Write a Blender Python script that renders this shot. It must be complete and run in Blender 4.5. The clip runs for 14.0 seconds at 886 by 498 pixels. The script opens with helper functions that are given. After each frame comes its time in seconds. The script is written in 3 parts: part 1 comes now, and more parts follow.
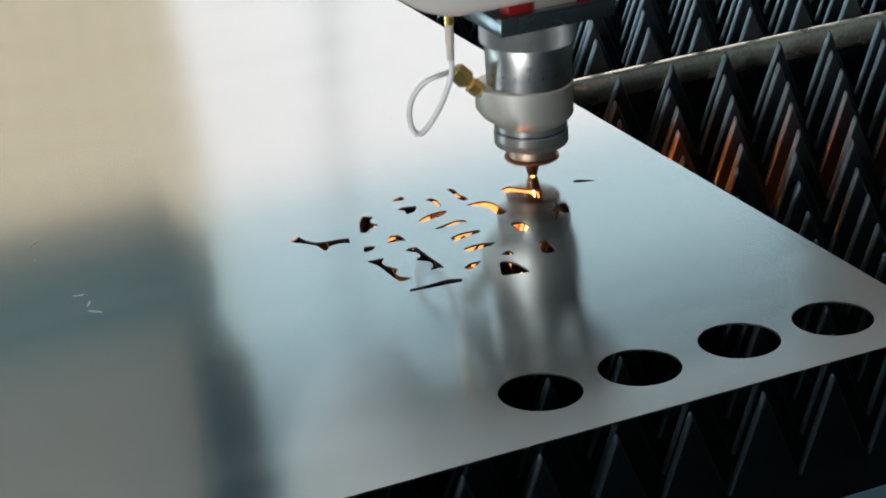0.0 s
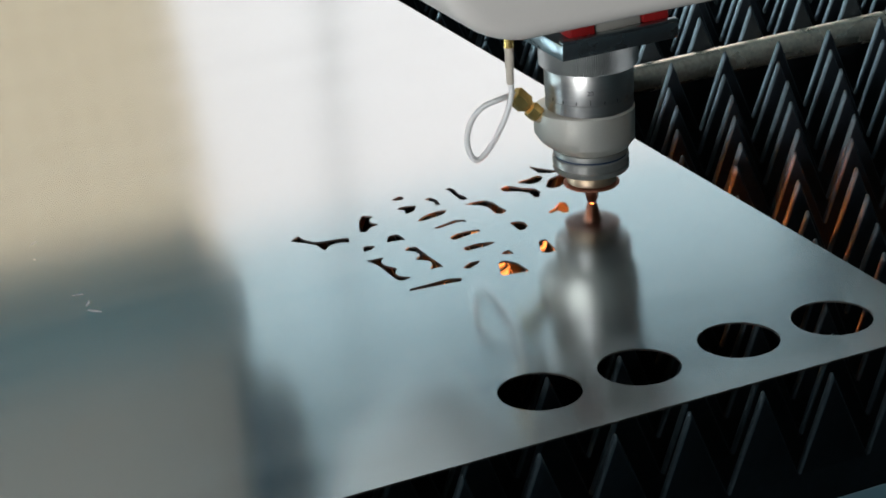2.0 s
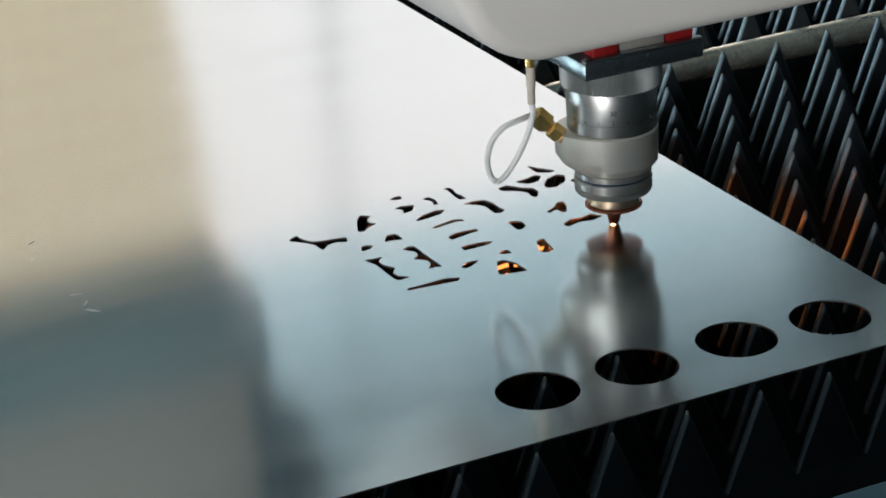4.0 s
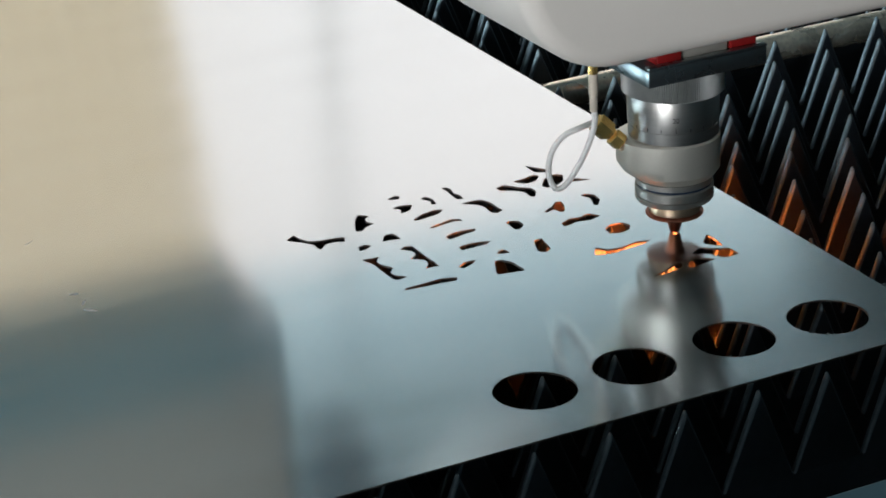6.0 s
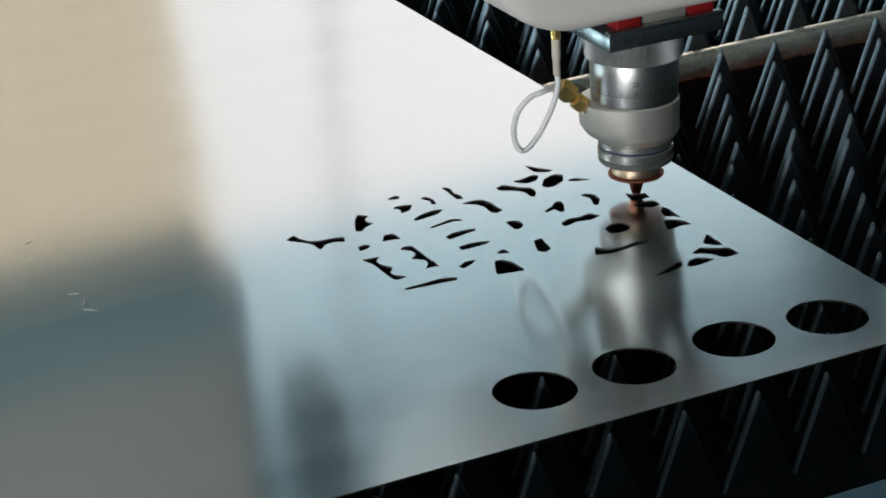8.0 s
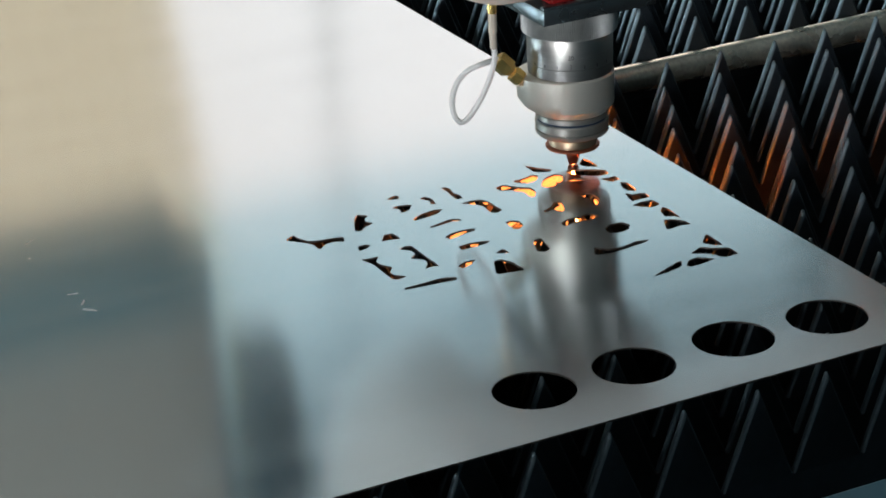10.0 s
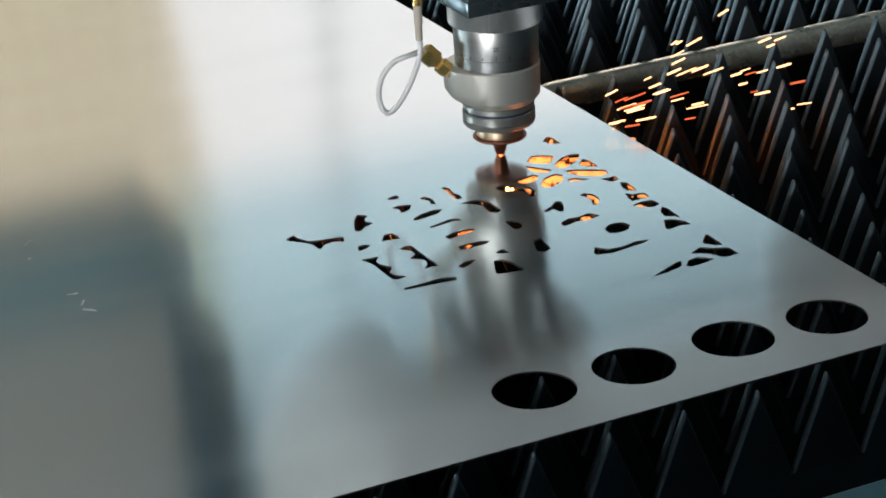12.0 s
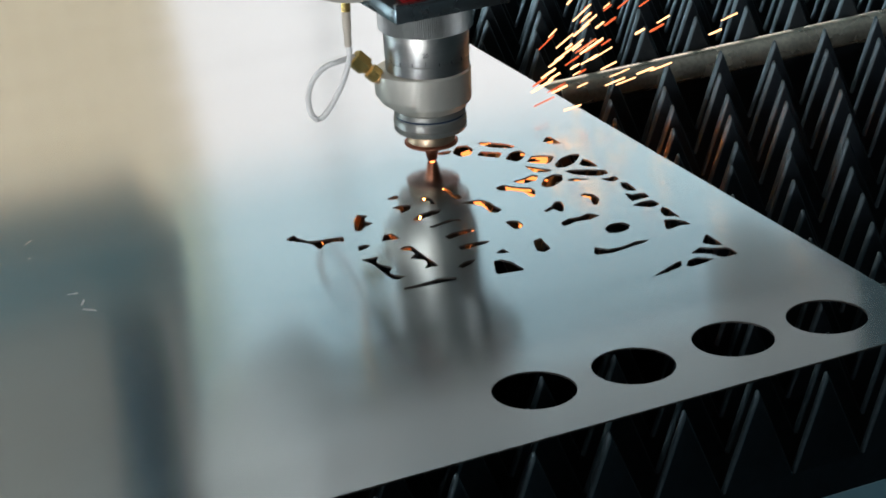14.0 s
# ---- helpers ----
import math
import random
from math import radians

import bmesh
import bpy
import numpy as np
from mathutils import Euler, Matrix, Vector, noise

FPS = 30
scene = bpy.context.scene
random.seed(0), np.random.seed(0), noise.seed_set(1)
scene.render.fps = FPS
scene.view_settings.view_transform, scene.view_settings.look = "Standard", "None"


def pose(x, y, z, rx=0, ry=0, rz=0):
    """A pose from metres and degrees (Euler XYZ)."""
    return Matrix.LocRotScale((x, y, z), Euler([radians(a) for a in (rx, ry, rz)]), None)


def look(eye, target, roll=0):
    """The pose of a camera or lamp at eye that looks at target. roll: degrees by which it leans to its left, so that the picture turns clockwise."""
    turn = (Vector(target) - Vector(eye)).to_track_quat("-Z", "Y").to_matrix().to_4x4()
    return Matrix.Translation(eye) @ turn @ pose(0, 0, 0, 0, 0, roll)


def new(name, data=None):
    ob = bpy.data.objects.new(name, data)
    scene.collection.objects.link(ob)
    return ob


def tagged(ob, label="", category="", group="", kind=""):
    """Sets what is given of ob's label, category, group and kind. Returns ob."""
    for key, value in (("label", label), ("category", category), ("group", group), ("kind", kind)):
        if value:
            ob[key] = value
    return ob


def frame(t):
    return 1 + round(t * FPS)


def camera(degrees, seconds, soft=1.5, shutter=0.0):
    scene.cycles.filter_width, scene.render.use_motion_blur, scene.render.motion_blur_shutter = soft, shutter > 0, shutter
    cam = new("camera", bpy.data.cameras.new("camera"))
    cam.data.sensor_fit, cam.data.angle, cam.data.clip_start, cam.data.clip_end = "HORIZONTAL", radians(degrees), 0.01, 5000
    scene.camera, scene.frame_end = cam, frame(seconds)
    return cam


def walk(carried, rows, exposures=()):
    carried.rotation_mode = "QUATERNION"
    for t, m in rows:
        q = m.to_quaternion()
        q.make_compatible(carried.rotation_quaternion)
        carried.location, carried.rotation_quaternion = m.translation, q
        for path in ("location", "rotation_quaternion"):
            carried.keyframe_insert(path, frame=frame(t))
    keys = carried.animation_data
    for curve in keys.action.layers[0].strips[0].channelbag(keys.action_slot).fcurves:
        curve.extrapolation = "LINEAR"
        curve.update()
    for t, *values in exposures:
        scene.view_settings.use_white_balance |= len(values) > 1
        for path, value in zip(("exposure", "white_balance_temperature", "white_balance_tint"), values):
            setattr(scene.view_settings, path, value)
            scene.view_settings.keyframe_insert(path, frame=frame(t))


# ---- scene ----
from mathutils import geometry

# The plate's near right-hand corner is the origin of the plan; TOP is the height of its upper face.
TOP = 0.85
EYE, AIM, ROLL = Vector((-0.7234, -0.9423, TOP + 0.5512)), Vector((-0.1640, 0.2164, TOP)), -2.855
SIDE, RISE = Vector((0.8909, -0.4519, -0.0458)), Vector((0.2158, 0.3325, 0.9181))


def stand(across, up):
    """The camera moved by millimetres to its right and up."""
    s = SIDE * across / 1000 + RISE * up / 1000
    return look(EYE + s, AIM + s, ROLL)


cam = camera(18.78, 14.0, soft=1.7, shutter=0.25)
walk(cam, [(0.0, stand(-2.9, 0.8)), (1.5, stand(-2.6, 0.6)), (3.0, stand(-2.4, 0.4)), (5.4, stand(-0.4, 0.2)),
           (8.0, stand(-0.3, 0.1)), (11.0, stand(0, 0)), (14.0, stand(0, 0))],
     exposures=[(0.0, 0.0), (14.0, 0.0)])

# ---- world and light ----
world = bpy.data.worlds.new("sky")
scene.world = world
world.use_nodes = True
wn, wl = world.node_tree.nodes, world.node_tree.links
sky = wn.new("ShaderNodeTexSky")
sky.sky_type, sky.sun_disc = "NISHITA", False
sky.sun_elevation, sky.sun_rotation = radians(35), radians(250)
wl.new(sky.outputs["Color"], wn["Background"].inputs["Color"])
wn["Background"].inputs["Strength"].default_value = 0.05

HALL = (-4.0, 6.0, -4.5, 4.0, 4.6)          # west, east, south, north, ceiling


def window_light(name, m, wide, high, watts, colour):
    data = bpy.data.lights.new(name, "AREA")
    data.shape, data.size, data.size_y, data.energy, data.color = "RECTANGLE", wide, high, watts, colour
    ob = new(name, data)
    ob.matrix_world = m
    return ob


window_light("west_window_daylight", look((-3.9, 2.55, 2.3), (0.1, 0.4, 0.9)), 2.2, 1.7, 330, (0.80, 0.94, 1.0))
window_light("southwest_window_daylight", look((-3.9, -2.8, 1.70), (0, 0.3, 1.1)), 1.8, 0.55, 175, (0.94, 0.97, 1.0))

# ---- materials ----


def material(name, colour, rough=0.5, metal=0.0, vary=0.15, scale=40.0, stretch=(1, 1, 1), bump=0.0, fine=400.0,
             rough_vary=0.1, emit=0.0, island=0.0, translucent=0.0):
    """Base colour with patches and grain at two sizes, uneven gloss and fine relief."""
    m = bpy.data.materials.new(name)
    m.use_nodes = True
    n, link = m.node_tree.nodes, m.node_tree.links
    b = n["Principled BSDF"]
    b.inputs["Metallic"].default_value = metal
    tc, mp = n.new("ShaderNodeTexCoord"), n.new("ShaderNodeMapping")
    mp.inputs["Scale"].default_value = stretch
    link.new(tc.outputs["Object"], mp.inputs["Vector"])
    big, small = n.new("ShaderNodeTexNoise"), n.new("ShaderNodeTexNoise")
    big.inputs["Scale"].default_value, small.inputs["Scale"].default_value = scale, fine
    big.inputs["Detail"].default_value = 6
    for tex in (big, small):
        link.new(mp.outputs["Vector"], tex.inputs["Vector"])
    mix = n.new("ShaderNodeMath")
    mix.operation = "MULTIPLY_ADD"
    link.new(small.outputs["Fac"], mix.inputs[0])
    mix.inputs[1].default_value = 0.5
    link.new(big.outputs["Fac"], mix.inputs[2])
    ramp = n.new("ShaderNodeMapRange")
    ramp.inputs["From Min"].default_value, ramp.inputs["From Max"].default_value = 0.45, 1.05
    ramp.inputs["To Min"].default_value, ramp.inputs["To Max"].default_value = 1 - vary, 1 + vary
    link.new(mix.outputs[0], ramp.inputs["Value"])
    col = n.new("ShaderNodeVectorMath")
    col.operation = "SCALE"
    col.inputs[0].default_value = colour
    link.new(ramp.outputs[0], col.inputs["Scale"])
    if island:
        info, shade = n.new("ShaderNodeObjectInfo"), n.new("ShaderNodeMapRange")
        shade.inputs["To Min"].default_value, shade.inputs["To Max"].default_value = 1 - island, 1 + island
        link.new(info.outputs["Random"], shade.inputs["Value"])
        again = n.new("ShaderNodeVectorMath")
        again.operation = "SCALE"
        link.new(col.outputs[0], again.inputs[0])
        link.new(shade.outputs[0], again.inputs["Scale"])
        col = again
    link.new(col.outputs[0], b.inputs["Base Color"])
    gloss = n.new("ShaderNodeMapRange")
    gloss.inputs["From Min"].default_value, gloss.inputs["From Max"].default_value = 0.3, 0.7
    gloss.inputs["To Min"].default_value = max(0.02, rough * (1 - rough_vary))
    gloss.inputs["To Max"].default_value = min(1.0, rough * (1 + rough_vary))
    link.new(big.outputs["Fac"], gloss.inputs["Value"])
    link.new(gloss.outputs[0], b.inputs["Roughness"])
    if bump:
        rel = n.new("ShaderNodeBump")
        rel.inputs["Strength"].default_value, rel.inputs["Distance"].default_value = bump, 0.0005
        link.new(mix.outputs[0], rel.inputs["Height"])
        link.new(rel.outputs[0], b.inputs["Normal"])
    if emit:
        b.inputs["Emission Color"].default_value = (*colour, 1)
        b.inputs["Emission Strength"].default_value = emit
    if translucent:
        tr, ms = n.new("ShaderNodeBsdfTranslucent"), n.new("ShaderNodeMixShader")
        link.new(col.outputs[0], tr.inputs["Color"])
        ms.inputs[0].default_value = translucent
        link.new(b.outputs[0], ms.inputs[1])
        link.new(tr.outputs[0], ms.inputs[2])
        link.new(ms.outputs[0], n["Material Output"].inputs["Surface"])
    return m


STEEL_SHEET = material("brushed_stainless", (0.525, 0.590, 0.618), 0.11, 1.0, 0.06, 7, (1, 5, 1), 0.005, 420, 0.10)


def brush(m, share, fine, wide, grain):
    """Turns a metal's gloss into two gleams, both narrow along the brushing lines: (roughness, anisotropy) each."""
    n, link = m.node_tree.nodes, m.node_tree.links
    way, mixed = n.new("ShaderNodeCombineXYZ"), n.new("ShaderNodeMixShader")
    for axis, value in zip("XYZ", grain):
        way.inputs[axis].default_value = value
    colour = n["Principled BSDF"].inputs["Base Color"].links[0].from_socket
    relief = n["Principled BSDF"].inputs["Normal"].links[0].from_socket
    for slot, (rough, uneven) in ((1, fine), (2, wide)):
        gleam = n.new("ShaderNodeBsdfAnisotropic")
        gleam.inputs["Anisotropy"].default_value = uneven
        times = n.new("ShaderNodeMath")
        times.operation = "MULTIPLY"
        times.inputs[1].default_value = rough / 0.11
        link.new(n["Principled BSDF"].inputs["Roughness"].links[0].from_socket, times.inputs[0])
        link.new(times.outputs[0], gleam.inputs["Roughness"])
        link.new(way.outputs[0], gleam.inputs["Tangent"])
        link.new(colour, gleam.inputs["Color"])
        link.new(relief, gleam.inputs["Normal"])
        link.new(gleam.outputs[0], mixed.inputs[slot])
    mixed.inputs[0].default_value = share
    link.new(mixed.outputs[0], n["Material Output"].inputs["Surface"])


brush(STEEL_SHEET, 0.14, (0.147, 0.38), (0.22, 0.70), (1.0, 0.0, 0))
KERF = material("laser_cut_edge", (0.16, 0.145, 0.13), 0.5, 0.8, 0.3, 300)
SLAT = material("scaled_dark_steel", (0.019, 0.025, 0.031), 0.45, 0.1, 0.4, 35, bump=0.35, fine=260, rough_vary=0.3, island=0.3)
# Window light on the slats' edges is put into this lighter colour.
SLAT_EDGE = material("lit_slat_edge", (0.076, 0.103, 0.117), 0.45, 0.6, 0.3, 60, bump=0.2, rough_vary=0.2)
BED = material("sooty_machine_steel", (0.016, 0.017, 0.019), 0.6, 0.2, 0.4, 12, bump=0.2)
TUBE = material("worn_zinc_tube", (0.74, 0.70, 0.58), 0.26, 0.72, 0.45, 30, bump=0.15, rough_vary=0.3)
ALU = material("satin_anodised_aluminium", (0.74, 0.70, 0.62), 0.42, 0.75, 0.05, 30, bump=0.05, fine=900)
TURNED = material("turned_stainless", (0.42, 0.41, 0.39), 0.36, 1.0, 0.15, 25, (1, 1, 14), 0.05, 500)
KNURLED = material("knurled_steel", (0.46, 0.47, 0.46), 0.42, 1.0, 0.1, 80)
BRACKET = material("grey_machined_bracket", (0.24, 0.27, 0.28), 0.28, 0.95, 0.1, 30, bump=0.05)
HOOD = material("white_powder_coat", (0.74, 0.69, 0.635), 0.45, 0.0, 0.03, 12, bump=0.08, fine=1500)
RED = material("red_anodised_block", (0.26, 0.012, 0.012), 0.4, 0.2, 0.2, 60)
GOLD = material("gold_plated_brass", (1.0, 0.66, 0.22), 0.24, 0.9, 0.15, 150, bump=0.1)
BRASS = material("heat_tinted_brass_ring", (0.56, 0.42, 0.29), 0.45, 1.0, 0.15, 80)
DULL_COPPER = material("dull_copper_flange", (0.40, 0.15, 0.09), 0.5, 0.8, 0.3, 200)
RING = material("grey_steel_ring", (0.48, 0.46, 0.42), 0.36, 0.9, 0.1, 60)
COPPER = material("red_copper_nozzle", (0.55, 0.18, 0.10), 0.3, 1.0, 0.2, 200)
SLEEVE = material("beige_shrink_sleeve", (0.52, 0.46, 0.38), 0.55, 0.0, 0.1, 90)
CORD = material("white_braided_cable", (0.84, 0.83, 0.81), 0.7, 0.0, 0.15, 500, bump=0.5, fine=1600)
BLUE_SEAL = material("blue_seal_line", (0.03, 0.05, 0.09), 0.5)
INK = material("black_engraving", (0.03, 0.03, 0.03), 0.6)
TEAL = material("dark_teal_machine_paint", (0.022, 0.062, 0.080), 0.45, 0.0, 0.12, 8, bump=0.1)
BEAM_FACE = material("light_grey_machine_paint", (0.62, 0.56, 0.48), 0.4, 0.0, 0.06, 5, bump=0.1)
CARRIAGE = material("pale_blue_grey_paint", (0.76, 0.84, 0.87), 0.4, 0.0, 0.05, 8, bump=0.1)
BEAM_BACK = material("grey_teal_machine_paint", (0.24, 0.32, 0.33), 0.45, 0.0, 0.08, 8, bump=0.1)
COLUMN = material("mid_teal_machine_paint", (0.13, 0.34, 0.40), 0.45, 0.0, 0.1, 8, bump=0.1)
# For unseen walls: dark teal added so the head's far side reflects little.
DARK_WALL = material("dark_teal_unseen_wall", (0.045, 0.075, 0.085), 0.7, 0.0, 0.1, 2.5, bump=0.1, fine=80)
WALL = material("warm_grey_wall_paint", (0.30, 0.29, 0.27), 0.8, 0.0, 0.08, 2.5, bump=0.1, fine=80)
CEILING = material("pale_ceiling_sheet", (0.26, 0.29, 0.30), 0.7, 0.0, 0.08, 2)
CONCRETE = material("sealed_concrete", (0.17, 0.17, 0.165), 0.55, 0.0, 0.25, 1.6, bump=0.2, fine=60)
FRAME_PAINT = material("white_window_paint", (0.75, 0.75, 0.74), 0.4)
BLIND = material("beige_curtain_cloth", (0.76, 0.675, 0.505), 0.8, 0.0, 0.08, 14, (1, 1, 6), translucent=0.85)
GLOW = material("white_hot_metal", (1.0, 0.45, 0.14), 0.5, emit=90.0)
JET = material("orange_hot_sparks", (1.0, 0.20, 0.028), 0.5, emit=185.0)
FAN = material("yellow_hot_sparks", (1.0, 0.36, 0.09), 0.5, emit=1.6)
SMEAR = material("dried_chalky_smear", (0.62, 0.64, 0.64), 0.7, 0.0, 0.3, 900)
STREAK = material("orange_spark_streak", (1.0, 0.52, 0.24), 0.5, emit=2.8)
RED_STREAK = material("cooling_red_spark_streak", (1.0, 0.17, 0.055), 0.5, emit=0.75)
DAYLIGHT = material("overcast_daylight_backdrop", (1.0, 0.895, 0.860), 1.0, vary=0.02, scale=0.5, emit=1.43)


def acrylic(name, tint_colour):
    m = bpy.data.materials.new(name)
    m.use_nodes = True
    sn, sl = m.node_tree.nodes, m.node_tree.links
    tint, mixed = sn.new("ShaderNodeBsdfTransparent"), sn.new("ShaderNodeMixShader")
    tint.inputs["Color"].default_value = (*tint_colour, 1)
    sn["Principled BSDF"].inputs["Base Color"].default_value = (0.30, 0.38, 0.40, 1)
    sn["Principled BSDF"].inputs["Roughness"].default_value = 0.15
    mixed.inputs[0].default_value = 0.93
    sl.new(sn["Principled BSDF"].outputs[0], mixed.inputs[1])
    sl.new(tint.outputs[0], mixed.inputs[2])
    sl.new(mixed.outputs[0], sn["Material Output"].inputs["Surface"])
    return m


SHIELD = acrylic("teal_tinted_acrylic", (0.745, 0.895, 0.945))
DARK_SHIELD = acrylic("dark_teal_tinted_acrylic", (0.64, 0.79, 0.85))


# ---- mesh helpers ----


def linked(name, bm, mat, parent=None, label="", smooth=False):
    me = bpy.data.meshes.new(name)
    bm.normal_update()
    bm.to_mesh(me)
    bm.free()
    for one in (mat if isinstance(mat, (list, tuple)) else (mat,)):
        me.materials.append(one)
    if smooth:
        me.polygons.foreach_set("use_smooth", [True] * len(me.polygons))
        me.set_sharp_from_angle(angle=radians(35))
    ob = new(name, me)
    ob.parent = parent
    return tagged(ob, label)


def part(name, bm, mat, parent, label="", smooth=True):
    return linked(name, bm, mat, parent, label, smooth)


def box(lo, hi, edge=0.0, steps=2, bm=None):
    """A box between two corners with rounded edges."""
    bm = bm or bmesh.new()
    lo, hi = Vector(lo), Vector(hi)
    made = bmesh.ops.create_cube(bm, size=1.0, matrix=Matrix.LocRotScale((lo + hi) / 2, None, hi - lo))
    if edge:
        edges = list({e for v in made["verts"] for e in v.link_edges})
        bmesh.ops.bevel(bm, geom=edges, offset=edge, segments=steps, affect="EDGES", profile=0.5)
    return bm


def turned(profile, steps=64, bm=None):
    """A body of revolution about z from (radius, height) pairs, closed at both ends."""
    bm = bm or bmesh.new()
    rings = []
    for r, z in profile:
        rings.append([bm.verts.new((r * math.cos(a), r * math.sin(a), z))
                      for a in (2 * math.pi * i / steps for i in range(steps))])
    for low, high in zip(rings, rings[1:]):
        for i in range(steps):
            j = (i + 1) % steps
            bm.faces.new((low[i], low[j], high[j], high[i]))
    bm.faces.new(rings[0][::-1])
    bm.faces.new(rings[-1])
    bmesh.ops.recalc_face_normals(bm, faces=bm.faces)
    return bm


def rod(path, radius, steps=10, bm=None):
    """A round rod along a polyline; radius may be one number or one for each point."""
    bm = bm or bmesh.new()
    path = [Vector(p) for p in path]
    radii = radius if isinstance(radius, (list, tuple)) else [radius] * len(path)
    rings, side = [], None
    for i, p in enumerate(path):
        d = (path[min(i + 1, len(path) - 1)] - path[max(i - 1, 0)]).normalized()
        side = (side - d * side.dot(d)).normalized() if side else d.orthogonal().normalized()
        up = d.cross(side)
        rings.append([bm.verts.new(p + (side * math.cos(a) + up * math.sin(a)) * radii[i])
                      for a in (2 * math.pi * k / steps for k in range(steps))])
    for low, high in zip(rings, rings[1:]):
        for i in range(steps):
            j = (i + 1) % steps
            bm.faces.new((low[i], low[j], high[j], high[i]))
    bm.faces.new(rings[0][::-1])
    bm.faces.new(rings[-1])
    bmesh.ops.recalc_face_normals(bm, faces=bm.faces)
    return bm


def thing(name, label, category, place=(0, 0, 0), group="", kind=""):
    ob = tagged(new(name), label, category, group, kind)
    ob.location = place
    return ob


def rounded(points, rounds=2, cut=0.13):
    """An outline with its corners cut twice, as the laser rounds them."""
    pts = [Vector(p) for p in points]
    for _ in range(rounds):
        out = []
        for i, a in enumerate(pts):
            b = pts[(i + 1) % len(pts)]
            out += [a.lerp(b, cut), a.lerp(b, 1 - cut)]
        pts = out
    return pts


def inside(p, poly):
    hit = False
    for i, a in enumerate(poly):
        b = poly[i - 1]
        if (a.y > p[1]) != (b.y > p[1]) and p[0] < (b.x - a.x) * (p[1] - a.y) / (b.y - a.y) + a.x:
            hit = not hit
    return hit


def wall_run(name, along, lo, hi, at, thick, height, opening=None, paint=None):
    """A wall along x or y with one rectangular opening (from, to, sill, head)."""
    bm = bmesh.new()

    def block(a, b, z0, z1):
        if b - a < 1e-4 or z1 - z0 < 1e-4:
            return
        (box((a, at, z0), (b, at + thick, z1), bm=bm) if along == "x" else box((at, a, z0), (at + thick, b, z1), bm=bm))
    if opening:
        a, b, z0, z1 = opening
        block(lo, a, 0, height), block(b, hi, 0, height), block(a, b, 0, z0), block(a, b, z1, height)
    else:
        block(lo, hi, 0, height)
    ob = linked(name, bm, paint or WALL)
    return tagged(ob, "unseen hall wall, coloured dark teal to deepen shade" if paint else "warm grey painted hall wall", "wall", kind="structure")


# ---- hall ----
W0, E0, S0, N0, UP = HALL
tagged(linked("floor", box((W0, S0, -0.1), (E0, N0, 0)), CONCRETE), "grey sealed concrete workshop floor", "floor", kind="structure")
tagged(linked("ceiling", box((W0, S0, UP), (E0, N0, UP + 0.1)), CEILING), "pale sheet metal workshop ceiling", "ceiling", kind="structure")
NORTH_OPEN = (0.25, 2.68, 0.75, 3.0)
wall_run("wall_north", "x", W0, E0, N0, 0.2, UP, NORTH_OPEN)
# South and east walls are unseen and kept dark to cut fill light.
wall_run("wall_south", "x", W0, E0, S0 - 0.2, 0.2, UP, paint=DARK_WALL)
wall_run("wall_west", "y", S0 - 0.2, N0 + 0.2, W0 - 0.2, 0.2, UP, (-3.6, 3.7, 1.4, 3.2))
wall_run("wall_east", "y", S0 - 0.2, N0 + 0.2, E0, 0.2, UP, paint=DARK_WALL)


def window(name, along, opening, at):
    """A framed window with a mullion in an opening of the wall."""
    a, b, z0, z1 = opening
    win = thing(name, "white framed workshop window with bright daylight", "window", kind="structure")

    def bar(part_name, u0, u1, w0, w1):
        lo, hi = ((u0, at + 0.05, w0), (u1, at + 0.12, w1)) if along == "x" else ((at + 0.05, u0, w0), (at + 0.12, u1, w1))
        part(part_name, box(lo, hi, 0.006), FRAME_PAINT, win)
    bar("window_sill", a, b, z0, z0 + 0.06)
    bar("window_head", a, b, z1 - 0.06, z1)
    bar("window_jamb", a, a + 0.06, z0 + 0.062, z1 - 0.062)
    bar("mullion", a + 1.202, a + 1.208, z0 + 0.062, z1 - 0.062)
    bar("window_jamb", b - 0.06, b, z0 + 0.062, z1 - 0.062)
    return win


window("window_1", "x", NORTH_OPEN, N0)
window("window_2", "y", (-3.6, 3.7, 1.4, 3.2), W0 - 0.2)
tagged(linked("backdrop", box((-1.5, N0 + 0.6, 0.1), (6.0, N0 + 0.62, 4.2)), DAYLIGHT), "white overcast sky outside the window", "sky", kind="structure")

curtain = thing("curtain", "beige translucent curtain drawn aside over half a window", "curtain", (0.255, N0 - 0.03, 0))


def curtain_cloth():
    """Cloth hanging in soft folds, its free edge slanting back to the side below."""
    bm = bmesh.new()
    rows, cols = 24, 90
    grid = []
    for j in range(rows + 1):
        z = 0.78 + 2.02 * j / rows
        wide = 0.660 + 0.126 * (min(z, 2.35) - 0.78)
        grid.append([bm.verts.new((wide * i / cols, 0.008 * math.sin(i * 0.83 + 0.4 * math.sin(i * 0.21)), z)) for i in range(cols + 1)])
    for low, high in zip(grid, grid[1:]):
        for i in range(cols):
            bm.faces.new((low[i], low[i + 1], high[i + 1], high[i]))
    return bm


part("cloth", curtain_cloth(), BLIND, curtain)
part("rail", rod([(-0.02, 0, 2.835), (2.42, 0, 2.835)], 0.015, 16), FRAME_PAINT, curtain, "white curtain rail")

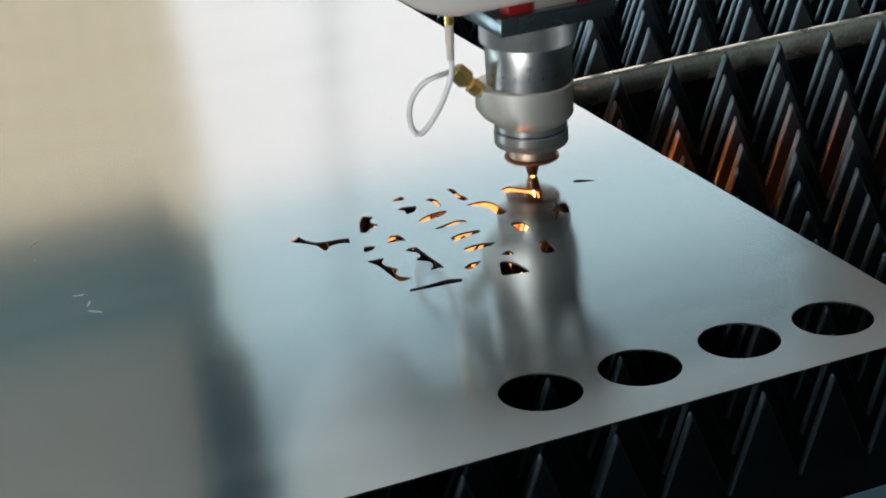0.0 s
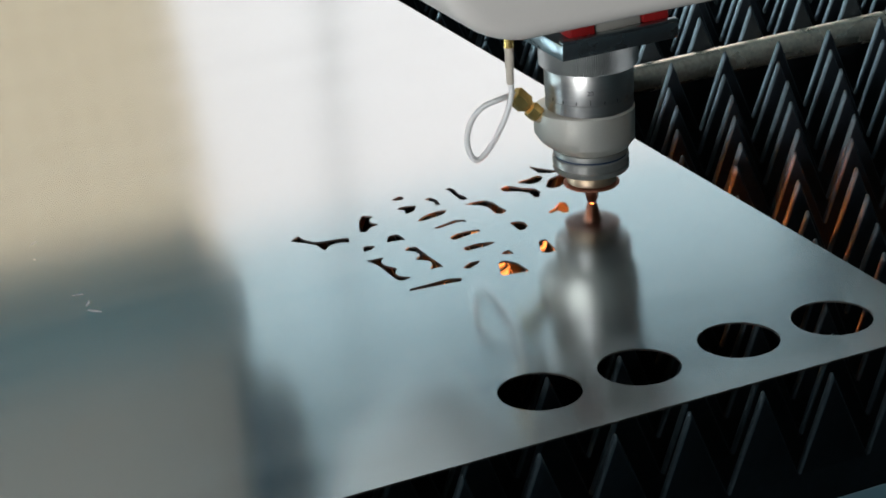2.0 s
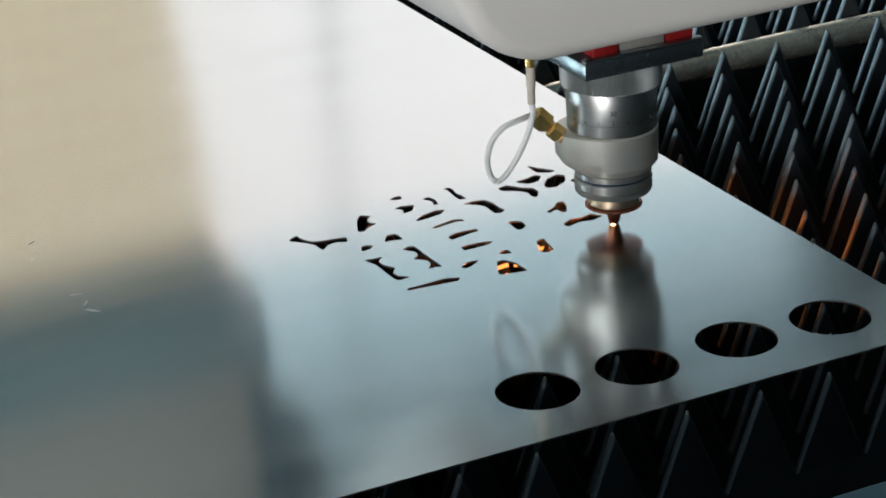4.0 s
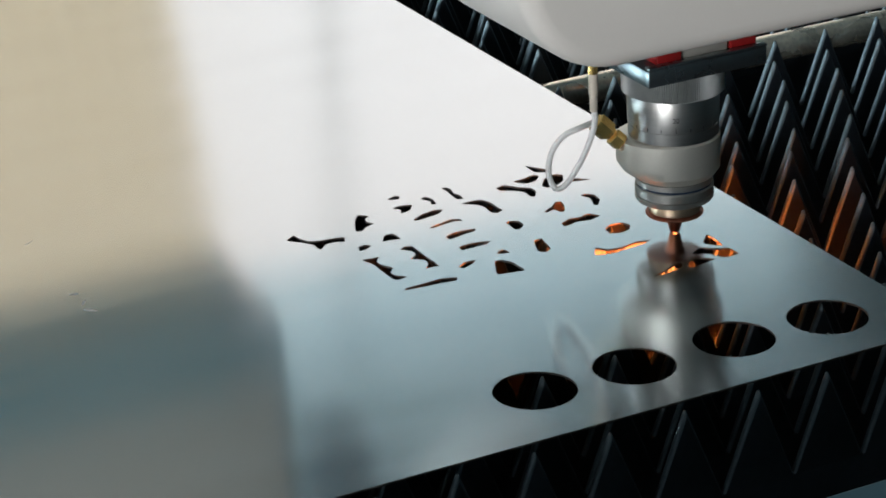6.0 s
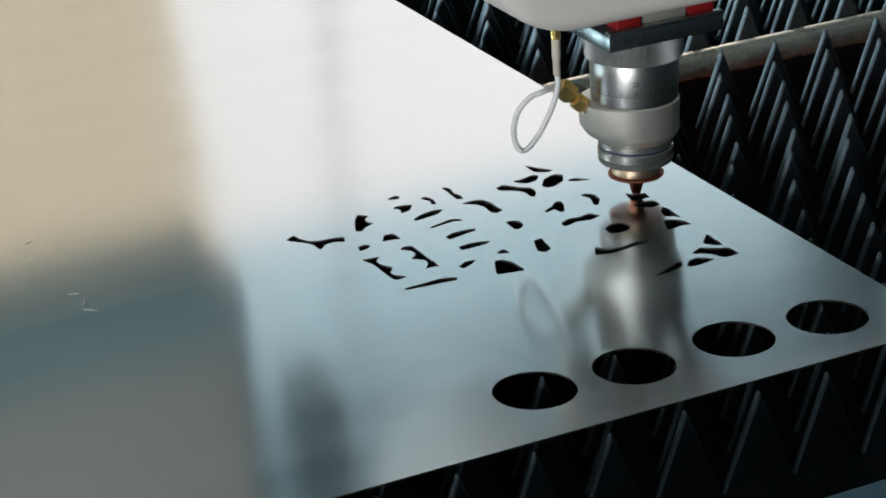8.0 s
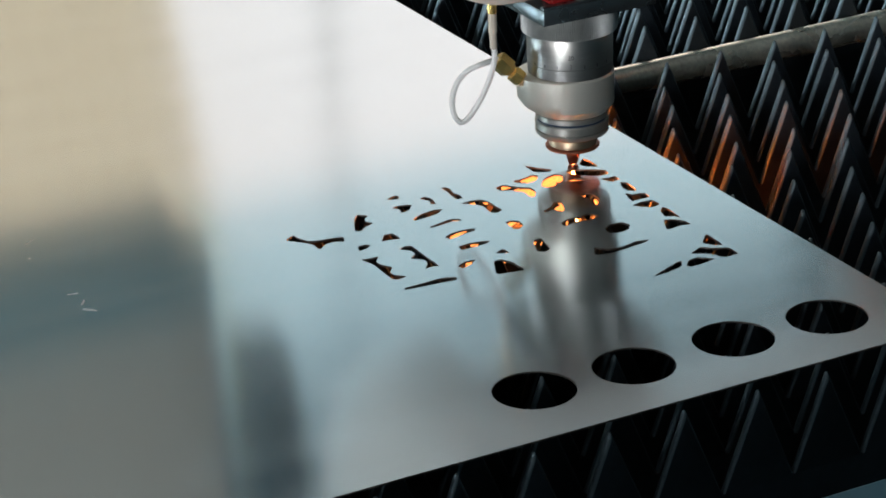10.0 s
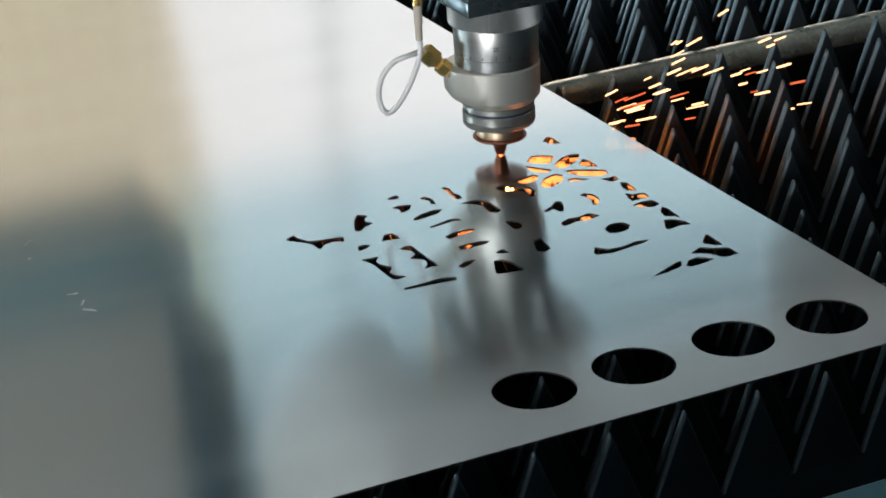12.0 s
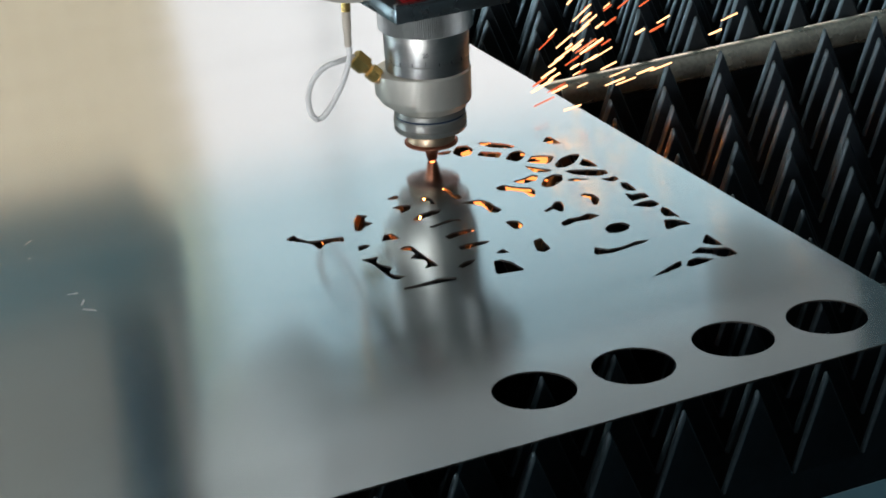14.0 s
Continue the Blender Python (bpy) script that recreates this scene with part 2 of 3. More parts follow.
# ---- machine bed ----
bed = thing("machine_bed", "dark sooty steel laser cutting bed under the slats", "machine bed")
part("tray", box((-1.35, -0.378, TOP - 0.66), (0.95, 1.6, TOP - 0.62)), BED, bed)
part("side_panel", box((0.951, -0.46, 0.0), (0.99, 1.64, TOP - 0.06), 0.004), BED, bed)
# Unseen west side, raised past the sheet to block light from beneath it.
part("side_panel", box((-1.391, -0.46, 0.0), (-1.351, 1.64, TOP + 0.04), 0.004), BED, bed)
part("front_sill", box((-1.35, -0.46, 0.0), (0.95, -0.3806, TOP + 0.18), 0.002, 3), TEAL, bed, "dark teal front sill")
part("end_panel", box((-1.35, 1.6, 0.0), (0.95, 1.64, TOP - 0.01), 0.004), BED, bed)

for y in (0.444, 1.135):
    bar = thing("cross_tube", "worn bare metal cross tube between rows of slats", "tube", (0, y, TOP), "cross tubes of the bed")
    part("tube", box((-1.34, 0, -0.036), (0.94, 0.017, -0.018), 0.0075, 5), TUBE, bar)
    part("bracket", box((-1.34, -0.002, -0.075), (-1.30, 0.018, -0.041), 0.002), BED, bar)
    part("bracket", box((0.90, -0.002, -0.075), (0.94, 0.018, -0.041), 0.002), BED, bar)

PITCH = 0.03903
ROWS = ((0.4060, -0.0022), (0.3705, 0.0137), (0.3383, -0.0009), (0.3071, 0.0201), (0.2686, -0.0004), (0.2394, 0.0165), (0.2009, -0.0071),
        (0.1647, 0.0130), (0.1307, -0.0050), (0.0942, 0.0131), (0.0609, -0.0075), (0.0275, 0.0140), (-0.0061, -0.0096))


SHEET = 0.0011                              # thickness of the sheet that the spikes carry
TALL, LOW, THIN = 0.049, 0.110, 0.0042


def spike_mesh(tip, lean):
    """One tooth of a slat with a blunted, spattered tip and flanks rounded over their thickness."""
    bm = bmesh.new()
    side = [(-PITCH / 2, -TALL), (-0.0013 + lean, -0.0026 - tip), (-0.0006 + lean, -0.0008 - tip),
            (0.0006 + lean, -0.0005 - tip), (0.0014 + lean, -0.0024 - tip), (PITCH / 2, -TALL)]
    rings = []
    for across, inset in ((-0.5, 0.0011), (-0.30, 0.0003), (0.0, 0.0), (0.30, 0.0003), (0.5, 0.0011)):
        rings.append([bm.verts.new((px - math.copysign(min(inset, abs(px - lean)), px - lean), THIN * across,
                                    pz - (inset * 1.6 if pz > -0.04 else 0))) for px, pz in side])
    bm.faces.new(rings[0][::-1])
    bm.faces.new(rings[-1])
    for low, high in zip(rings, rings[1:]):
        for i in range(len(side) - 1):
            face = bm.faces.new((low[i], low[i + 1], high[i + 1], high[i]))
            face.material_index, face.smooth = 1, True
    bmesh.ops.recalc_face_normals(bm, faces=bm.faces)
    me = bpy.data.meshes.new("spike")
    bm.to_mesh(me)
    bm.free()
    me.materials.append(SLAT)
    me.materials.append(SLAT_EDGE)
    return me


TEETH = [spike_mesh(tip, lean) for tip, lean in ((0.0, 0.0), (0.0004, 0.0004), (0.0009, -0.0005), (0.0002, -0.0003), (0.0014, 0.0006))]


def slat(y, offset):
    """A strip of steel that carries a row of sharp spikes."""
    ob = thing("support_slat", "dark steel support slat with a row of sharp spikes", "slat", (0, y, TOP - SHEET), "slats of the cutting bed")
    left, count = 0.0512 + offset - 34 * PITCH, 55
    strip = box((left - PITCH / 2, -THIN / 2, -LOW), (left + (count - 0.5) * PITCH, THIN / 2, -TALL))
    part("strip", strip, SLAT, ob, smooth=False)
    for k in range(count):
        tooth = new("spike", random.choice(TEETH))
        tooth.parent = ob
        tooth.location = (left + k * PITCH, 0, 0)
    return ob


for y, shift in ROWS:
    slat(y, shift)
for k in range(19):
    slat(0.4735 + k * 0.0350, (0.0208, 0.0010)[k % 2] + random.uniform(-0.003, 0.003))
for k in range(11):
    slat(1.178 + k * 0.035, (0.0, 0.0195)[k % 2] + random.uniform(-0.003, 0.003))

# ---- the sheet and what is cut out of it ----
THICK = SHEET
HOLES = []


def outline(cut_at, *corners):
    """One opening of the cut-out design, in millimetres from the sheet's corner, and when it is cut free."""
    HOLES.append((cut_at, [p / 1000 for p in rounded(corners)]))


for cx, cy in ((-203.3, 45.2), (-151.2, 42.9), (-95.9, 43.0), (-44.2, 39.9)):
    HOLES.append((None, [Vector((cx + 20 * math.cos(a), cy + 20 * math.sin(a))) / 1000 for a in
                         (2 * math.pi * i / 56 for i in range(56))]))
outline(None, (-229.6, 272.5), (-222.7, 277.1), (-222.5, 271.5), (-219.5, 265.0), (-214.6, 262.8), (-206.2, 261.8), (-201.0, 260.2), (-203.4, 253.6), (-208.4, 256.9), (-213.8, 255.9), (-218.7, 251.0), (-219.5, 254.2), (-219.4, 259.5), (-224.0, 266.1))
outline(None, (-159.1, 295.1), (-152.7, 297.7), (-151.2, 295.8), (-152.8, 291.9), (-157.1, 292.8))
outline(None, (-162.5, 281.8), (-157.3, 283.3), (-150.6, 280.8), (-155.0, 274.1), (-161.2, 272.5), (-159.0, 277.7))
outline(None, (-143.4, 285.7), (-139.3, 287.0), (-137.6, 282.0), (-138.9, 274.1), (-141.8, 275.0), (-140.2, 279.7), (-142.0, 282.9))
outline(None, (-127.0, 292.7), (-124.0, 293.7), (-122.6, 289.8), (-124.0, 282.8), (-122.5, 278.9), (-122.7, 273.1), (-126.6, 273.7), (-126.6, 280.6), (-125.8, 288.9))
outline(None, (-186.8, 277.8), (-181.8, 284.0), (-177.3, 279.2), (-181.4, 276.2), (-182.1, 272.0), (-179.2, 268.2), (-186.3, 265.4), (-189.5, 261.9), (-192.9, 263.2))
outline(None, (-200.2, 244.3), (-196.2, 244.4), (-193.7, 241.9), (-197.2, 238.8), (-202.5, 237.9))
outline(None, (-187.0, 243.0), (-182.0, 250.6), (-177.4, 250.4), (-176.6, 247.1), (-176.7, 240.8), (-182.2, 242.6))
outline(None, (-159.7, 261.1), (-153.2, 265.3), (-144.7, 267.3), (-139.3, 265.7), (-144.0, 261.2), (-151.9, 259.7), (-159.1, 258.8))
outline(None, (-156.9, 247.1), (-150.7, 248.6), (-142.7, 250.9), (-138.0, 248.8), (-137.9, 245.0), (-141.3, 247.1), (-148.5, 246.3), (-156.0, 244.7))
outline(None, (-155.7, 230.8), (-150.0, 233.4), (-143.2, 233.5), (-137.5, 232.6), (-138.0, 229.2), (-144.0, 228.6), (-155.4, 226.0))
outline(None, (-156.1, 214.8), (-150.7, 215.8), (-142.7, 215.1), (-137.8, 212.8), (-141.9, 210.1), (-148.7, 210.0), (-156.4, 209.7))
outline(None, (-183.8, 228.4), (-179.6, 231.0), (-176.2, 229.7), (-176.0, 223.3), (-176.0, 213.6), (-175.6, 203.8), (-175.7, 197.8), (-179.0, 199.0), (-183.7, 198.6), (-179.3, 203.5), (-178.3, 208.9), (-184.3, 214.6), (-179.2, 218.3), (-179.0, 223.4))
outline(None, (-206.6, 227.3), (-201.4, 226.5), (-196.4, 226.0), (-200.5, 221.6), (-200.7, 216.5), (-196.6, 209.5), (-200.7, 204.4), (-200.3, 199.9), (-195.3, 195.0), (-201.1, 193.7), (-203.5, 195.2), (-203.7, 204.7), (-203.6, 218.4))
outline(None, (-203.3, 182.6), (-192.0, 182.8), (-181.8, 183.8), (-174.3, 180.7), (-176.3, 176.9), (-183.2, 177.9), (-193.9, 179.0), (-204.3, 179.9))
outline(None, (-167.9, 191.9), (-162.0, 195.8), (-155.7, 195.2), (-159.5, 191.6), (-166.5, 188.3))
outline(None, (-128.3, 267.1), (-122.0, 267.8), (-116.2, 266.9), (-113.3, 261.2), (-113.4, 252.5), (-112.4, 247.1), (-117.0, 244.4), (-119.7, 247.1), (-118.9, 257.1), (-121.7, 261.8))
outline(None, (-119.6, 231.1), (-115.5, 231.2), (-112.5, 228.4), (-113.1, 222.2), (-117.2, 218.5), (-120.1, 219.4), (-119.8, 225.7))
outline(None, (-143.5, 196.9), (-137.3, 199.9), (-136.8, 193.4), (-140.9, 194.4))
outline(None, (-149.1, 188.3), (-145.1, 188.3), (-141.6, 182.6), (-140.6, 169.1), (-148.1, 170.5), (-156.0, 172.2))
outline(None, (-119.1, 200.6), (-113.8, 201.7), (-115.1, 194.4), (-116.2, 186.3), (-120.8, 184.0), (-124.2, 187.0))
outline(0.10, (-95.2, 233.0), (-88.5, 236.2), (-83.5, 241.5), (-80.2, 240.4), (-81.9, 233.8), (-85.8, 226.8), (-88.2, 227.4), (-88.8, 232.6), (-94.2, 230.4))
outline(None, (-101.3, 276.7), (-95.2, 278.7), (-90.3, 271.5), (-84.7, 266.8), (-84.5, 260.7), (-88.9, 253.9), (-91.0, 255.2), (-90.5, 262.7), (-95.3, 268.8), (-100.9, 271.5))
outline(1.70, (-88.4, 280.2), (-81.7, 280.8), (-74.4, 283.1), (-72.3, 279.7), (-77.3, 273.9), (-84.0, 273.3), (-87.9, 277.9))
outline(0.80, (-71.8, 297.7), (-68.3, 292.3), (-61.6, 282.8), (-65.4, 281.2), (-72.0, 285.5), (-72.1, 291.8))
outline(1.50, (-78.2, 266.4), (-72.0, 274.4), (-64.0, 277.2), (-60.5, 273.9), (-64.7, 265.6), (-73.0, 261.0), (-77.7, 262.2))
outline(None, (-61.8, 265.7), (-57.7, 266.0), (-50.2, 259.0), (-57.2, 260.6), (-62.5, 263.1))
outline(3.60, (-67.8, 241.9), (-63.6, 243.0), (-60.5, 239.1), (-60.9, 231.6), (-65.7, 225.1), (-68.2, 225.7), (-64.9, 235.1))
outline(3.15, (-95.6, 213.6), (-89.0, 216.7), (-82.8, 215.4), (-76.3, 217.7), (-72.0, 211.2), (-79.7, 208.7), (-87.1, 210.8), (-95.6, 208.0))
outline(4.10, (-79.8, 194.1), (-74.5, 197.9), (-67.4, 197.0), (-65.6, 191.2), (-69.9, 185.8), (-76.0, 185.2), (-80.6, 187.3))
outline(4.60, (-96.4, 176.0), (-91.9, 169.6), (-84.3, 168.2), (-74.3, 170.6), (-66.8, 168.4), (-71.8, 166.3), (-81.0, 165.2), (-92.1, 163.6), (-101.6, 166.3))
outline(5.00, (-90.8, 126.7), (-81.3, 130.8), (-69.9, 136.2), (-67.6, 135.6), (-71.6, 129.6), (-82.0, 127.0))
outline(5.25, (-59.0, 141.3), (-50.5, 146.2), (-45.4, 141.2), (-38.2, 137.4), (-38.2, 127.7), (-47.7, 127.8), (-51.0, 136.1))
outline(5.15, (-69.3, 129.0), (-64.6, 134.5), (-58.2, 135.5), (-51.8, 128.8), (-60.0, 127.2), (-67.1, 126.6))
outline(5.70, (-46.7, 150.0), (-38.3, 159.7), (-39.0, 141.4), (-43.4, 144.3))
outline(7.10, (-42.3, 199.3), (-38.6, 203.5), (-37.2, 200.7), (-37.9, 185.1), (-40.8, 188.9), (-44.6, 191.4))
outline(6.60, (-47.5, 187.7), (-41.6, 184.8), (-38.6, 180.0), (-38.0, 174.1), (-43.5, 175.9), (-53.3, 174.1))
outline(7.40, (-51.5, 213.9), (-44.1, 215.7), (-37.7, 214.4), (-37.3, 207.4), (-43.1, 205.5), (-47.8, 209.5))
outline(7.90, (-45.6, 231.2), (-42.5, 227.2), (-36.2, 226.0), (-36.9, 218.7), (-43.7, 219.3), (-48.4, 218.5))
outline(8.20, (-39.3, 246.8), (-36.3, 243.8), (-37.6, 230.8), (-42.1, 232.8), (-42.9, 238.2))
outline(8.80, (-46.8, 256.7), (-40.3, 255.5), (-37.2, 256.5), (-37.4, 250.6), (-42.4, 248.8), (-45.0, 253.6))
outline(9.30, (-57.3, 276.9), (-52.8, 277.9), (-37.0, 267.5), (-38.1, 261.1), (-44.7, 260.4), (-54.3, 268.8))
outline(9.70, (-45.3, 282.2), (-39.1, 288.5), (-37.5, 284.3), (-37.5, 272.9), (-44.1, 277.3))
outline(10.10, (-56.6, 289.8), (-49.1, 296.2), (-41.2, 298.4), (-37.1, 296.6), (-38.7, 292.5), (-47.2, 284.6), (-54.7, 282.3), (-58.1, 284.5))
outline(11.60, (-45.4, 324.6), (-39.0, 330.2), (-37.4, 326.9), (-37.7, 315.2), (-42.4, 319.4))
outline(10.90, (-67.6, 302.2), (-61.2, 308.5), (-56.0, 306.1), (-50.5, 301.4), (-54.5, 295.6), (-59.1, 292.5), (-65.3, 297.6))
outline(12.20, (-76.3, 312.2), (-68.6, 319.8), (-62.4, 319.8), (-62.2, 313.4), (-67.3, 307.3), (-72.5, 304.5))
outline(12.40, (-87.0, 325.6), (-82.1, 330.8), (-72.7, 322.4), (-77.9, 315.3), (-82.2, 320.3))
outline(12.80, (-78.1, 343.2), (-74.4, 344.0), (-64.4, 333.0), (-61.5, 326.8), (-65.1, 324.9), (-74.2, 332.0))
outline(13.15, (-97.2, 336.6), (-90.7, 345.1), (-84.3, 344.1), (-83.7, 336.2), (-89.1, 329.1), (-95.6, 329.2))
outline(13.60, (-105.3, 342.0), (-99.6, 342.5), (-95.2, 340.6), (-99.0, 336.7), (-103.8, 337.9))

def sheet_metal():
    """The sheet with every opening cut through it."""
    rim = [Vector(p) for p in ((-1.30, 0.0), (0.0, 0.0), (0.0, 1.10), (-1.30, 1.10))]
    loops = [rim] + [loop for _, loop in HOLES]
    flat, edges = [], []
    for loop in loops:
        base = len(flat)
        flat += loop
        edges += [(base + i, base + (i + 1) % len(loop)) for i in range(len(loop))]
    verts, _, faces, _, _, _ = geometry.delaunay_2d_cdt(flat, edges, [], 0, 1e-7)
    spans = [(min(p.x for p in l), max(p.x for p in l), min(p.y for p in l), max(p.y for p in l), l) for l in loops[1:]]
    bm = bmesh.new()
    top = [bm.verts.new((v.x, v.y, 0.0)) for v in verts]
    low = [bm.verts.new((v.x, v.y, -THICK)) for v in verts]
    for f in faces:
        c = sum((verts[i] for i in f), Vector((0, 0))) / len(f)
        if any(a < c.x < b and d < c.y < e and inside(c, l) for a, b, d, e, l in spans):
            continue
        bm.faces.new([top[i] for i in f])
        bm.faces.new([low[i] for i in reversed(f)])
    bm.edges.ensure_lookup_table()
    upper = set(top)
    twin = dict(zip(top, low))
    for e in [e for e in bm.edges if e.is_boundary and e.verts[0] in upper]:
        loop = e.link_loops[0]
        a, b = loop.vert, loop.link_loop_next.vert
        wall_face = bm.faces.new((b, a, twin[a], twin[b]))
        wall_face.material_index = 1
    return bm


sheet = tagged(linked("metal_sheet", sheet_metal(), (STEEL_SHEET, KERF)),
               "brushed stainless steel sheet with round holes and cut-out pattern", "metal sheet")
sheet.location = (0, 0, TOP)



def smear(x, y, long, wide, turn):
    """A dried smear or scuff left on the sheet."""
    rng = random.Random(int(abs(x) * 9999))
    edge = [Vector((math.cos(k * 0.57) * long * rng.uniform(0.5, 1.0), math.sin(k * 0.57) * wide * rng.uniform(0.4, 1.0), 0)) for k in range(11)]
    bm = bmesh.new()
    top = [bm.verts.new(p + Vector((0, 0, 0.0002))) for p in edge]
    low = [bm.verts.new(p) for p in edge]
    bm.faces.new(top)
    for k in range(11):
        bm.faces.new((low[k], low[k - 10], top[k - 10], top[k]))
    bmesh.ops.recalc_face_normals(bm, faces=bm.faces)
    ob = part("smear", bm, SMEAR, sheet, "small dried whitish smear", smooth=False)
    ob.matrix_basis = pose(x, y, 0.00002, 0, 0, turn)


smear(-0.3496, 0.2445, 0.0062, 0.0014, -45)
smear(-0.3495, 0.2547, 0.0048, 0.0007, 60)
smear(-0.3494, 0.2680, 0.0040, 0.0007, -10)
smear(-0.3476, 0.3456, 0.0040, 0.0003, 35)
smear(-0.3541, 0.3245, 0.0007, 0.0004, 0)
smear(-0.2617, 0.3576, 0.0010, 0.0003, 20)

def slug(loop):
    """The piece that drops out of an opening, a hair smaller than it."""
    c = sum(loop, Vector((0, 0))) / len(loop)
    bm = bmesh.new()
    ring = [c + (p - c) * 0.9990 for p in loop]
    top = [bm.verts.new((p.x - c.x, p.y - c.y, -0.00001)) for p in ring]
    low = [bm.verts.new((p.x - c.x, p.y - c.y, -THICK)) for p in ring]
    bm.faces.new(top)
    bm.faces.new(low[::-1])
    for i in range(len(ring)):
        j = (i + 1) % len(ring)
        bm.faces.new((top[j], top[i], low[i], low[j])).material_index = 1
    bmesh.ops.triangulate(bm, faces=[f for f in bm.faces if len(f.verts) > 4])
    bmesh.ops.recalc_face_normals(bm, faces=bm.faces)
    ob = linked("cut_piece", bm, (STEEL_SHEET, KERF))
    ob.location = (c.x, c.y, TOP)
    return tagged(ob, "small bright steel piece cut free from the sheet", "metal piece", "pieces cut from the sheet"), c


SLUGS = [(cut_at, *slug(loop)) for cut_at, loop in HOLES if cut_at is not None]

# ---- cutting head: origin at the nozzle's tip, z up ----
head = thing("laser_cutting_head", "silver laser cutting head with copper nozzle under a white hood", "cutting head", (-0.0763, 0.2854, TOP))
LEFT = math.atan2(0.4519, -0.8909)           # towards the connector


def at_left(r, z, turn=0.0):
    return Vector((r * math.cos(LEFT + turn), r * math.sin(LEFT + turn), z))


part("nozzle", turned([(0.0008, 0.0), (0.0024, 0.0), (0.0028, 0.0006), (0.0041, 0.0060), (0.0058, 0.0102), (0.0062, 0.0112)], 40), COPPER, head, "red copper cone nozzle")
part("nozzle_flange", turned([(0.0120, 0.0102), (0.0149, 0.0106), (0.0152, 0.0110), (0.0152, 0.0116), (0.0148, 0.0120), (0.0130, 0.0121)]), DULL_COPPER, head, "dark dull copper flange")
part("retaining_ring", turned([(0.0128, 0.0121), (0.0134, 0.0126), (0.0134, 0.0162), (0.0130, 0.0168), (0.0138, 0.0172), (0.0138, 0.0188), (0.0130, 0.0191)]), BRASS, head, "heat tinted ring")
part("sensor_ring", turned([(0.0175, 0.0191), (0.0198, 0.0196), (0.0205, 0.0206), (0.0206, 0.0226), (0.0199, 0.0229), (0.0199, 0.0236), (0.0206, 0.0239), (0.0206, 0.0274), (0.0201, 0.0280)]), RING, head)
part("seal", turned([(0.0192, 0.0280), (0.0195, 0.0281), (0.0195, 0.0290), (0.0192, 0.0291)]), BLUE_SEAL, head, "thin dark blue seal")
part("lower_collar", turned([(0.0196, 0.0291), (0.0202, 0.0295), (0.0202, 0.0322), (0.0196, 0.0326)]), RING, head)


def body_shell():
    """The satin lower body: round on one side, drawn out to the boss of the connector on the other, tapering below."""
    bm = bmesh.new()
    rings, steps = [], 72
    for z, r, boss in ((0.0326, 0.0200, 0.0), (0.0329, 0.0205, 0.0), (0.0336, 0.0212, 0.0004), (0.0372, 0.0239, 0.0030), (0.0418, 0.0240, 0.0060),
                       (0.0550, 0.0242, 0.0062), (0.0560, 0.0233, 0.0053)):
        ring = []
        for i in range(steps):
            a = 2 * math.pi * i / steps
            pull = max(0.0, math.cos(a)) ** 2.4
            ring.append(bm.verts.new(at_left(r + boss * pull, z, a)))
        rings.append(ring)
    for low, high in zip(rings, rings[1:]):
        for i in range(steps):
            j = (i + 1) % steps
            bm.faces.new((low[i], low[j], high[j], high[i]))
    bm.faces.new(rings[0][::-1])
    bm.faces.new(rings[-1])
    bmesh.ops.recalc_face_normals(bm, faces=bm.faces)
    return bm


part("lower_body", body_shell(), ALU, head, "satin aluminium lower body")
part("scale_ring", turned([(0.0230, 0.0560), (0.0236, 0.0564), (0.0236, 0.0625), (0.0233, 0.0627), (0.0233, 0.0630), (0.0237, 0.0632), (0.0240, 0.0790), (0.0236, 0.0797)], 96), TURNED, head, "bright turned steel focus scale ring")


def knurl():
    bm = bmesh.new()
    rings, steps = [], 280
    for z, r, depth in ((0.0797, 0.0250, 0), (0.0801, 0.0260, 0), (0.0805, 0.0262, 0.0009), (0.0935, 0.0264, 0.0009), (0.0940, 0.0262, 0), (0.1010, 0.0262, 0)):
        rings.append([bm.verts.new(((r + depth * (i % 2 - 0.5)) * math.cos(2 * math.pi * i / steps),
                                    (r + depth * (i % 2 - 0.5)) * math.sin(2 * math.pi * i / steps), z)) for i in range(steps)])
    for low, high in zip(rings, rings[1:]):
        for i in range(steps):
            j = (i + 1) % steps
            bm.faces.new((low[i], low[j], high[j], high[i]))
    bm.faces.new(rings[0][::-1])
    bm.faces.new(rings[-1])
    bmesh.ops.recalc_face_normals(bm, faces=bm.faces)
    return bm


part("knurled_ring", knurl(), KNURLED, head, "finely knurled steel ring", smooth=False)
FRONT = math.atan2(-0.9, -0.42)             # the side that shows the scale


def engraved(text, angle, z, size):
    data = bpy.data.curves.new("scale_mark", "FONT")
    data.body, data.size, data.align_x, data.extrude = text, size, "CENTER", 0.0001
    data.materials.append(INK)
    ob = new("scale_mark", data)
    ob.parent = head
    ob.matrix_basis = Matrix.Translation((0.02405 * math.cos(angle), 0.02405 * math.sin(angle), z)) @ pose(0, 0, 0, 0, 0, math.degrees(angle) + 90) @ pose(0, 0, 0, 90)
    return ob


engraved("20", FRONT - 0.05, 0.0690, 0.0035)
for k in range(-6, 7, 2):
    a = FRONT - 0.05 + k * 0.16
    m = box((-0.00015, -0.0002, 0), (0.00015, 0.0002, 0.0030 if k % 5 == 0 else 0.0018))
    bmesh.ops.transform(m, matrix=Matrix.Translation((0.0238 * math.cos(a), 0.0238 * math.sin(a), 0.0634)) @ pose(0, 0, 0, 0, 0, math.degrees(a) + 90), verts=m.verts)
    part("scale_tick", m, INK, head)

